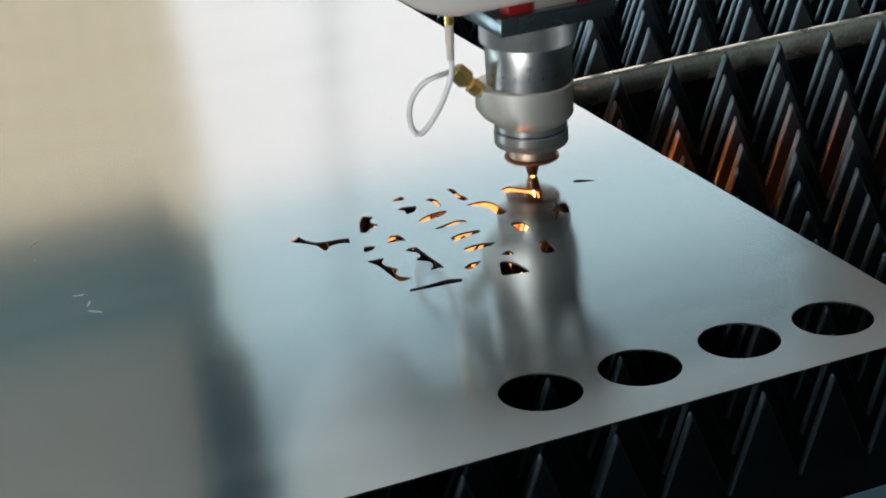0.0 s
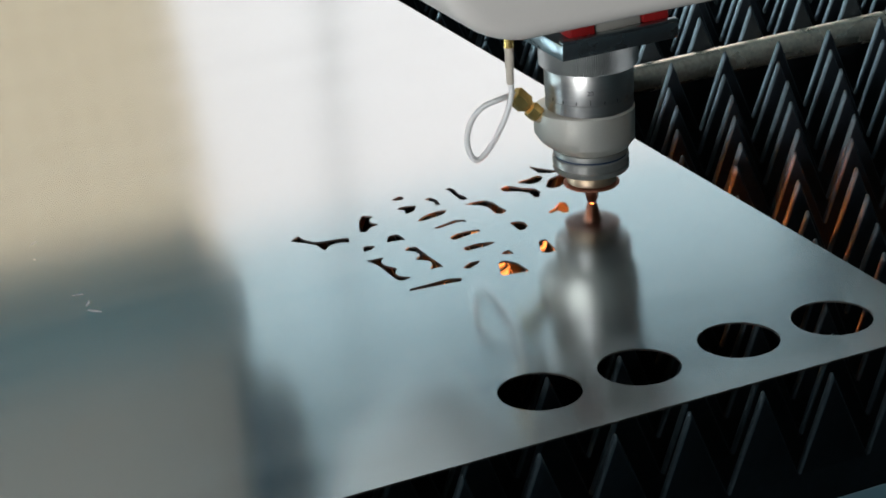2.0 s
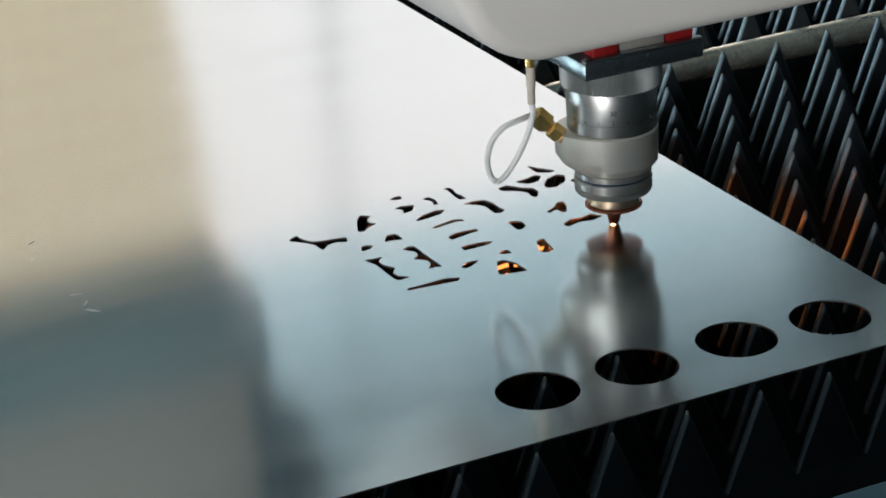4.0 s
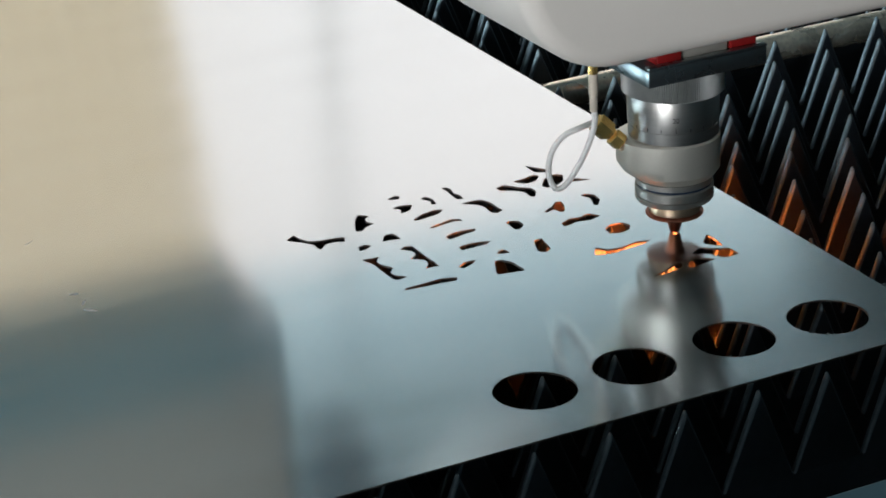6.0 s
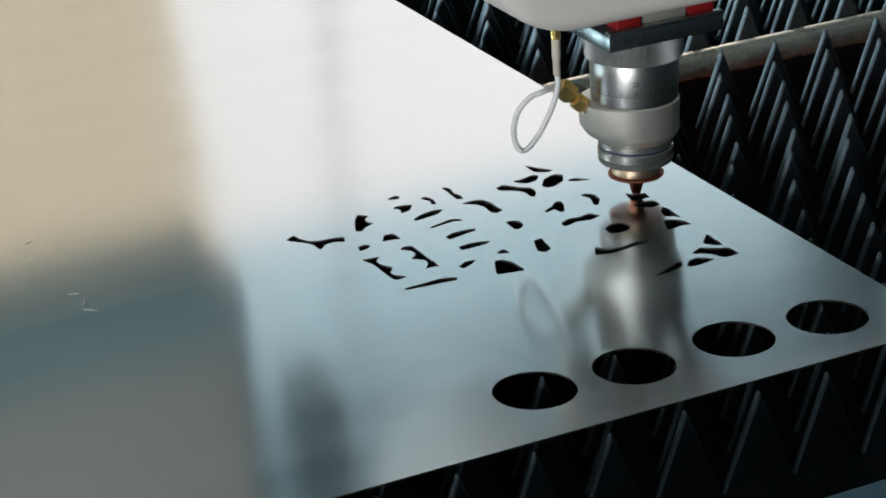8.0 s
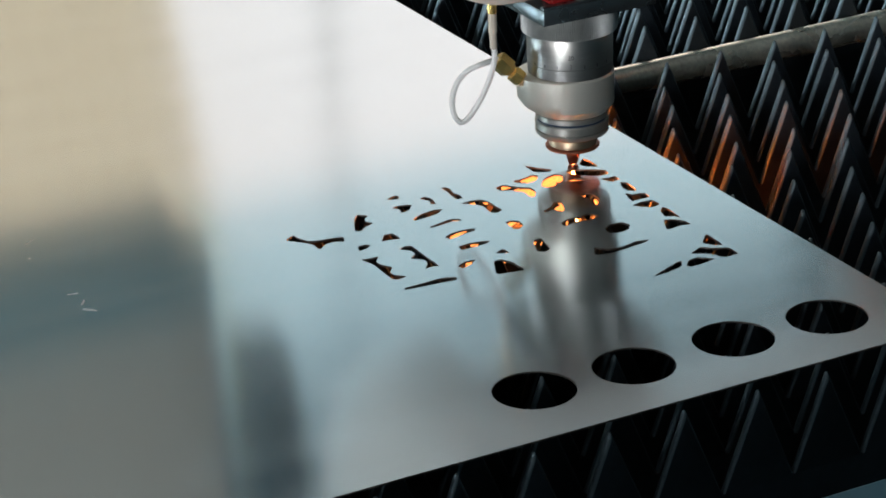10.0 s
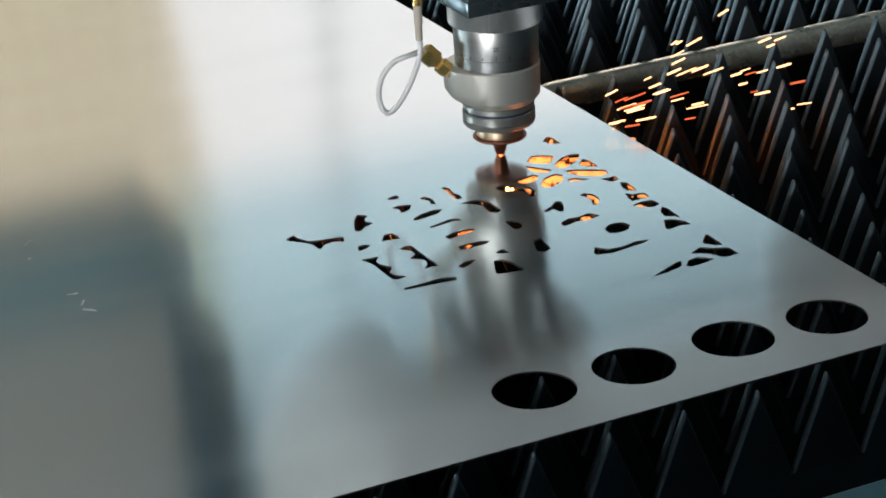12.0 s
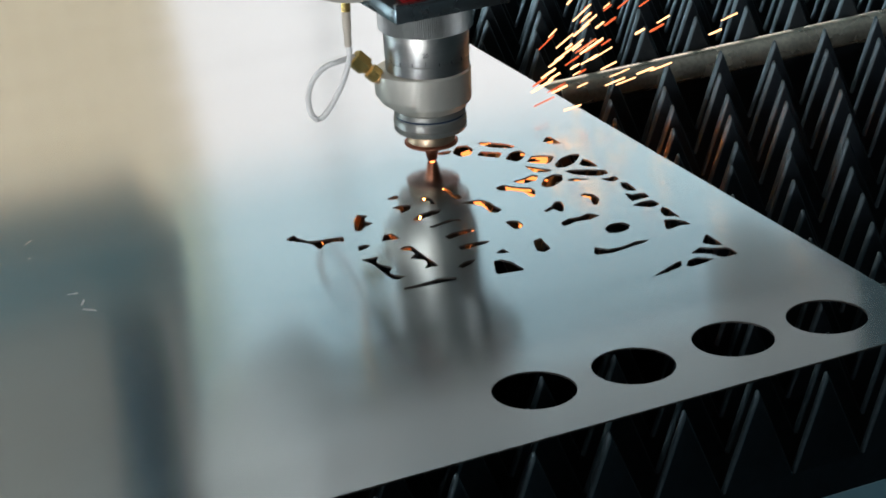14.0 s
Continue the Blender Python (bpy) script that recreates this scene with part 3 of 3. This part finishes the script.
# connector on the boss, its cable loop and the plug under the hood
SMA_DIR = at_left(0.0150, 0.0150, 0.12).normalized()
SMA_AT = at_left(0.0238, 0.0486, 0.36)


def along(path_dir, start, spans, steps):
    """Stacked turned or hexagonal lengths along a direction: (from, to, radius)."""
    bm = bmesh.new()
    for a, b, r in spans:
        rod([start + path_dir * a, start + path_dir * (a + 0.0004), start + path_dir * (b - 0.0004), start + path_dir * b],
            [r * 0.9, r, r, r * 0.9], steps, bm)
    return bm


boss = along(SMA_DIR, SMA_AT, [(-0.006, 0.0008, 0.0052)], 20)
part("connector_boss", boss, ALU, head)
part("coaxial_socket", along(SMA_DIR, SMA_AT, [(0.0008, 0.0072, 0.0031), (0.0018, 0.0026, 0.0036), (0.0034, 0.0042, 0.0036), (0.0050, 0.0058, 0.0036), (0.0064, 0.0074, 0.0040)], 14), BRASS, head, "gold threaded coaxial socket")
part("coaxial_nut", along(SMA_DIR, SMA_AT, [(0.0076, 0.0140, 0.0047)], 6), GOLD, head, "gold hexagonal nut", smooth=False)
part("coaxial_elbow", along(SMA_DIR, SMA_AT, [(0.0150, 0.0168, 0.0040), (0.0168, 0.0258, 0.0056)], 6), GOLD, head, "gold coaxial elbow", smooth=False)

PLUG = Vector((-0.0502, -0.0059, 0.0))
part("plug", turned([(0.0022, 0.0990), (0.0026, 0.0994), (0.0026, 0.1070), (0.0040, 0.1074), (0.0040, 0.1200)], 24), GOLD, head, "gold cable plug").location = PLUG
part("cable_sleeve", turned([(0.0016, 0.0790), (0.0020, 0.0794), (0.0020, 0.0880), (0.0024, 0.0884), (0.0024, 0.0992)], 24), SLEEVE, head, "beige sleeve").location = PLUG


def cable_path():
    """A hanging loop from the sleeve down, round and back up to the elbow."""
    end = SMA_AT + SMA_DIR * 0.0215
    keys = [PLUG + Vector((0, 0, 0.082)), PLUG + Vector((0.0002, 0, 0.072)), PLUG + Vector((-0.0036, 0.0024, 0.058)), PLUG + Vector((-0.0100, 0.0053, 0.0450)),
            PLUG + Vector((-0.0158, 0.0080, 0.0378)), PLUG + Vector((-0.0197, 0.0098, 0.0398)), PLUG + Vector((-0.0212, 0.0108, 0.0490)), PLUG + Vector((-0.0184, 0.0104, 0.0590)),
            PLUG + Vector((-0.0124, 0.0089, 0.0658)), PLUG + Vector((-0.0060, 0.0070, 0.0685)), end + SMA_DIR * 0.004, end]
    out = []
    for i in range(len(keys) - 1):
        p = [keys[max(i - 1, 0)], keys[i], keys[i + 1], keys[min(i + 2, len(keys) - 1)]]
        for s in range(8):
            t = s / 8
            out.append(0.5 * (2 * p[1] + (p[2] - p[0]) * t + (2 * p[0] - 5 * p[1] + 4 * p[2] - p[3]) * t * t
                              + (3 * p[1] - p[0] - 3 * p[2] + p[3]) * t ** 3))
    return out + [keys[-1]]


def braid():
    """The cable with a braided ripple along it."""
    path = cable_path()
    fine = []
    for a, b in zip(path, path[1:]):
        fine += [a.lerp(b, k / 3) for k in range(3)]
    return rod(fine, [0.00136 + 0.00030 * (i % 2) for i in range(len(fine))], 10)


part("signal_cable", braid(), CORD, head, "white braided cable loop")

# bracket, red blocks and hood above
part("bracket", box((-0.0303, -0.0272, 0.0930), (0.0395, 0.0400, 0.1020), 0.0008), BRACKET, head, "grey machined bracket plate")
part("bracket_lip", box((-0.0303, -0.0276, 0.1022), (0.0395, -0.0230, 0.1037), 0.0004), BRACKET, head)
part("red_block", box((-0.0225, -0.0225, 0.1022), (-0.0080, -0.0100, 0.1165), 0.001), RED, head, "red anodised block")
part("red_block", box((0.0215, -0.0215, 0.1022), (0.0370, -0.0100, 0.1165), 0.001), RED, head, "red anodised block")
part("grey_block", box((-0.0070, -0.0205, 0.1022), (0.0205, -0.0100, 0.1165), 0.001), ALU, head)


def hood():
    """A white cover, open below and behind, with a large round in its lower side, a flat front and a soft edge between."""
    bm = bmesh.new()
    x0, x1, z0, z1, r, edge = -0.111, 0.260, 0.115, 0.420, 0.055, 0.010

    def loop(y, inset, lift=0.0):
        ring = [(x1, z1), (x1, z0 + lift + inset)]
        for i in range(15):
            a = radians(270 - 90 * i / 14)
            ring.append((x0 + r + (r - inset) * math.cos(a), z0 + lift + r + (r - inset) * math.sin(a)))
        ring.append((x0 + inset, z1))
        return [bm.verts.new((x, y, z)) for x, z in ring]
    rings = [loop(-0.049 + edge * (1 - math.sin(radians(a))), edge * (1 - math.cos(radians(a)))) for a in (90, 70, 45, 20, 0)]
    rings += [loop(y, 0.0, lift) for y, lift in ((0.055, 0.0), (0.070, 0.002), (0.085, 0.007), (0.100, 0.016), (0.113, 0.029), (0.125, 0.050))]
    last = len(rings[0]) - 1
    for k, (low, high) in enumerate(zip(rings, rings[1:])):
        for i in range(len(low)):
            if k >= 4 and i in (1, last):          # open below and above behind the front's edge
                continue
            j = (i + 1) % len(low)
            bm.faces.new((low[i], low[j], high[j], high[i]))
    bm.faces.new(rings[0])
    bmesh.ops.recalc_face_normals(bm, faces=bm.faces)
    bmesh.ops.solidify(bm, geom=bm.faces[:], thickness=0.0025)
    return bm


part("hood", hood(), HOOD, head, "white powder coated hood with rounded lower side")
part("plug_plate", box((-0.062, -0.030, 0.1165), (-0.0275, 0.030, 0.1195), 0.0008), HOOD, head, "white plate that holds the plug")
part("front_band", box((-0.0490, -0.0520, 0.1850), (0.258, -0.0493, 0.4150), 0.001), BEAM_BACK, head, "grey teal upper front band")
part("hood_top", box((-0.111, -0.049, 0.4202), (0.260, 0.125, 0.424), 0.001), HOOD, head)
part("head_mount", box((-0.027, -0.010, 0.1166), (0.034, 0.040, 0.4198), 0.003), TEAL, head, "dark teal mounting column")
part("axis_column", box((-0.127, 0.190, 0.160), (-0.099, 0.230, 0.359), 0.004), TEAL, head, "dark teal lift column")
part("carriage", box((-0.130, 0.126, 0.36), (0.230, 0.290, 0.45), 0.004), CARRIAGE, head, "pale blue grey carriage")

# ---- gantry beam across the bed ----
gantry = thing("gantry_beam", "grey teal gantry beam with cable duct and tinted shield", "gantry beam", (0, 0.2854, TOP))
part("beam", box((-1.9, 0.300, 0.505), (1.4, 0.420, 0.640), 0.004), BEAM_BACK, gantry)
part("shield", box((-0.1555, 0.394, 0.155), (1.4, 0.400, 0.262), 0.002), SHIELD, gantry, "teal tinted clear acrylic shield")
part("upper_shield", box((-0.1555, 0.394, 0.2622), (1.4, 0.400, 0.504), 0.002), DARK_SHIELD, gantry, "darker teal acrylic shield")
part("cable_duct", box((-1.9, 0.300, 0.1805), (-0.156, 0.400, 0.50), 0.004), BEAM_FACE, gantry, "warm grey cable duct")
part("lower_rail", box((-1.9, 0.298, 0.135), (-0.156, 0.399, 0.1800), 0.002), COLUMN, gantry, "teal lower rail")

# ---- hot metal ----
def droplets():
    """Drops of hot metal round the jet under the cut."""
    bm = bmesh.new()
    rng = random.Random(5)
    for _ in range(90):
        a, r, z = rng.uniform(0, 6.283), rng.uniform(0.1, 1.0), rng.uniform(0.015, 0.160)
        p = Vector((math.cos(a) * r * z * 0.4, math.sin(a) * r * z * 0.4, -z))
        rod([p, p + p.normalized() * rng.uniform(0.003, 0.009)], 0.0004, 4, bm)
    return bm


spark_jet = thing("spark_jet", "glowing orange jet of molten metal under the nozzle", "sparks", (-0.0763, 0.2854, TOP))
part("jet", rod([(0, 0, -0.004), (0, 0, -0.020), (0, 0, -0.070), (0, 0, -0.120)], [0.0007, 0.0012, 0.0034, 0.0008], 8), JET, spark_jet, "orange core of molten metal")
tagged(part("droplets", droplets(), JET, spark_jet, "orange hot droplets", smooth=False), kind="stuff")
part("hot_spot", turned([(0.0001, -0.0012), (0.0008, -0.0010), (0.0010, 0.0), (0.0001, 0.0003)], 12), GLOW, spark_jet, "white hot spot")


def fan():
    """Hot sparks driven along under the sheet, away from the cut."""
    bm = bmesh.new()
    rng = random.Random(23)
    for _ in range(190):
        a, d, fall = radians(rng.gauss(0, 30)), 0.004 + 0.080 * rng.random() ** 1.4, rng.uniform(0.06, 0.60)
        way = Vector((math.cos(a), math.sin(a), -fall)).normalized()
        p = Vector((0, 0, -0.004)) + way * d
        rod([p, p + way * rng.uniform(0.004, 0.013)], rng.uniform(0.0005, 0.0014), 4, bm)
    return bm


spark_fan = thing("spark_fan", "yellow orange sparks blown along under the sheet", "sparks", (-0.0763, 0.2854, TOP))
tagged(part("spray", fan(), FAN, spark_fan, smooth=False), kind="stuff")


def spark(long, width):
    bm = rod([(-long / 2, 0, 0), (-long / 4, 0, 0), (long / 3, 0, 0), (long / 2, 0, 0)], [width * 0.85, width, width, width * 0.9], 5)
    ob = linked("spark", bm, RED_STREAK if rng.random() < 0.3 else STREAK)
    ob.location = (-0.07, 0.28, TOP - 0.45)
    return tagged(ob, "glowing orange spark flying off the cut", "spark", "flying sparks")


SPARKS = []
rng = random.Random(11)


def burst(count, when, fan, reach, rise, long, width=(0.00035, 0.0007)):
    """Sparks thrown off at a moment: fan of headings in degrees, reach in metres, rise as a slope."""
    for _ in range(count):
        a, d, s = radians(rng.uniform(*fan)), rng.uniform(*reach), rng.uniform(*rise)
        SPARKS.append((spark(rng.uniform(*long), rng.uniform(*width)), when, a, d, s))


burst(40, 14.0, (-4, 26), (0.075, 0.15), (0.08, 0.48), (0.006, 0.018))
burst(26, 14.0, (-8, 34), (0.13, 0.27), (0.12, 0.48), (0.004, 0.016))
burst(14, 1.6, (-5, 25), (0.06, 0.20), (0.05, 0.35), (0.008, 0.024))
burst(6, 11.0, (-22, 8), (0.09, 0.19), (0.0, 0.12), (0.003, 0.012))
burst(46, 12.0, (-6, 20), (0.075, 0.205), (-0.08, 0.17), (0.005, 0.015))
burst(5, 2.5, (-10, 10), (0.08, 0.13), (0.0, 0.10), (0.003, 0.008))
burst(1, 6.5, (-77, -75), (0.075, 0.076), (0.0, 0.004), (0.12, 0.121), (0.00011, 0.00014))
burst(7, 10.3, (200, 235), (0.03, 0.16), (0.0, 0.06), (0.008, 0.020))
burst(5, 5.6, (180, 230), (0.03, 0.10), (0.02, 0.08), (0.010, 0.022))
burst(4, 13.0, (-4, 16), (0.10, 0.15), (0.10, 0.30), (0.006, 0.012))
burst(4, 8.2, (-15, 20), (0.05, 0.10), (0.05, 0.15), (0.006, 0.014))

HEAD_WAY = [
    (0, -0.0763, 0.2854, 0.0005), (0.2, -0.0632, 0.2927, 0.013), (0.4, -0.0650, 0.2906, 0.014), (0.5, -0.0681, 0.2842, 0.014),
    (0.6, -0.0709, 0.2850, 0.013), (0.8, -0.0670, 0.2737, 0.004), (1, -0.0726, 0.2721, 0.0005), (1.2, -0.0662, 0.2688, 0.0005),
    (1.35, -0.0807, 0.2682, 0.002), (1.5, -0.0854, 0.2673, 0.0005), (1.6, -0.0797, 0.2765, 0.0005), (1.8, -0.0836, 0.2650, 0.007),
    (2, -0.0678, 0.2330, 0.0005), (2.2, -0.0751, 0.2319, 0.0005), (2.5, -0.0937, 0.2148, 0.0005), (2.65, -0.0829, 0.2132, 0.0005),
    (2.8, -0.0705, 0.2131, 0.009), (3, -0.0806, 0.1895, 0.0005), (3.2, -0.0704, 0.1947, 0.0005), (3.6, -0.0683, 0.2309, 0.0005),
    (4.1, -0.0750, 0.1901, 0.0005), (4.6, -0.0871, 0.1655, 0.0005), (5, -0.0816, 0.1290, 0.0005), (5.3, -0.0670, 0.1392, 0.0005),
    (5.4, -0.0490, 0.1494, 0.0005), (5.5, -0.0393, 0.1583, 0.0005), (5.6, -0.0423, 0.1415, 0.0005), (5.8, -0.0398, 0.1720, 0.003),
    (6, -0.0507, 0.1711, 0.0005), (6.2, -0.0458, 0.1724, 0.0005), (6.5, -0.0445, 0.1807, 0.0005), (6.6, -0.0430, 0.1965, 0.0005),
    (6.8, -0.0445, 0.2032, 0.0005), (7, -0.0499, 0.2019, 0.0005), (7.2, -0.0425, 0.2112, 0.003), (7.4, -0.0478, 0.2225, 0.0005),
    (7.5, -0.0433, 0.2176, 0.0005), (7.6, -0.0343, 0.2361, 0.009), (7.8, -0.0442, 0.2298, 0.0005), (8, -0.0398, 0.2288, 0.0005),
    (8.2, -0.0406, 0.2451, 0.0005), (8.5, -0.0411, 0.2375, 0.0005), (8.9, -0.0434, 0.2519, 0.0005), (9.3, -0.0478, 0.2680, 0.0005),
    (9.7, -0.0405, 0.2795, 0.0005), (10.1, -0.0486, 0.2890, 0.0005), (10.3, -0.0386, 0.3034, 0.0005), (10.5, -0.0390, 0.3165, 0.0005),
    (10.7, -0.0487, 0.3143, 0.0005), (10.9, -0.0602, 0.3113, 0.0005), (11, -0.0666, 0.3029, 0.0005), (11.1, -0.0654, 0.2959, 0.0005),
    (11.3, -0.0632, 0.3038, 0.0005), (11.5, -0.0626, 0.3150, 0.0005), (11.7, -0.0713, 0.3218, 0.0005), (11.8, -0.0701, 0.3299, 0.004),
    (11.9, -0.0803, 0.3109, 0.0005), (12, -0.0744, 0.3207, 0.0005), (12.1, -0.0898, 0.3162, 0.0005), (12.3, -0.0794, 0.3149, 0.006),
    (12.5, -0.0810, 0.3336, 0.0005), (12.7, -0.0735, 0.3285, 0.0005), (12.9, -0.0925, 0.3221, 0.0005), (13, -0.1000, 0.3313, 0.0005),
    (13.1, -0.0997, 0.3227, 0.0005), (13.3, -0.0969, 0.3381, 0.005), (13.5, -0.1060, 0.3321, 0.0005), (13.7, -0.1072, 0.3234, 0.015),
    (13.85, -0.1044, 0.3398, 0.004), (14, -0.1114, 0.3335, 0.0005),
]
CUTTING = ((-1, 0.12), (0.9, 1.3), (1.45, 1.7), (1.95, 2.7), (2.95, 5.2), (5.5, 5.7), (5.95, 6.3), (6.45, 7.1), (7.35, 7.52), (7.7, 7.9),
           (8.1, 10.4), (10.6, 10.8), (10.95, 11.2), (11.4, 11.75), (11.95, 12.18), (12.45, 12.75), (12.95, 13.18), (13.5, 13.6), (13.9, 15))


FAN_HEADING = ((0, 190), (1.7, 190), (1.95, 215), (2.7, 215), (2.95, 195), (5.2, 200), (5.5, 205), (5.6, 250), (5.7, 250), (5.95, 190), (7.1, 190), (7.35, 270),
               (7.5, 300), (7.7, 340), (7.9, 340), (8.4, 220), (10.2, 200), (10.6, 280), (10.95, 330), (14, 338))


def motions():
    times = [r[0] for r in HEAD_WAY]

    def tip(t):
        return [float(np.interp(t, times, [r[k] for r in HEAD_WAY])) for k in (1, 2, 3)]
    walk(head, [(t, pose(x, y, TOP + z)) for t, x, y, z in HEAD_WAY])
    walk(gantry, [(t, pose(0, y, TOP)) for t, x, y, z in HEAD_WAY])
    rows, fan_rows = [], []
    for i in range(141):
        t = i / 10
        x, y, _ = tip(t)
        on = any(a <= t <= b for a, b in CUTTING)
        rows.append((t, pose(x, y, TOP if on else TOP - 0.5)))
        fan_rows.append((t, pose(x, y, TOP if on else TOP - 0.4, 0, 0, float(np.interp(t, *zip(*FAN_HEADING))))))
    walk(spark_jet, rows)
    walk(spark_fan, fan_rows)
    for cut_at, ob, c in SLUGS:
        t = max(cut_at, 0.07)
        if cut_at < 0.2:
            stuck = pose(c.x, c.y, TOP - 0.001, 25, 62)
            walk(ob, [(0.0, stuck), (0.62, stuck), (0.8, pose(c.x, c.y, TOP - 0.14, 25, 20)), (1.0, pose(c.x, c.y, TOP - 0.618, 3, 0)),
                      (14.0, pose(c.x, c.y, TOP - 0.618, 3, 0))])
            continue
        tilt = 25 if int(c.x * 9000) % 2 else -30
        walk(ob, [(0.0, pose(c.x, c.y, TOP)), (t - 0.09, pose(c.x, c.y, TOP)), (t + 0.02, pose(c.x, c.y, TOP - 0.006, tilt * 0.5, tilt * 0.3)),
                  (t + 0.2, pose(c.x, c.y, TOP - 0.14, tilt, tilt * 0.5)), (t + 0.45, pose(c.x, c.y, TOP - 0.618, tilt * 0.1, 0)),
                  (max(t + 0.5, 14.0), pose(c.x, c.y, TOP - 0.618, tilt * 0.1, 0))])
    for ob, when, a, d, s in SPARKS:
        x, y, _ = tip(when)
        flat = Vector((math.cos(a), math.sin(a), s))
        q = flat.to_track_quat("X", "Z").to_matrix().to_4x4()

        def put(k, z=0.0):
            return Matrix.Translation(Vector((x, y, TOP + 0.003)) + flat * (d * k) + Vector((0, 0, z))) @ q
        start, far = put(0, -0.45), [(when - 0.05, put(0.92)), (when, put(1)), (when + 0.05, put(1.08)), (when + 0.1, put(1.7, -0.02)), (when + 0.3, put(3.2, -0.30)), (when + 0.5, put(3.4, -0.60))]
        rows = [(0.0, start), (when - 0.2, start), (when - 0.1, put(0.05, -0.02)), *far]
        if when < 14:
            rows.append((14.0, far[-1][1]))
        walk(ob, rows)


motions()
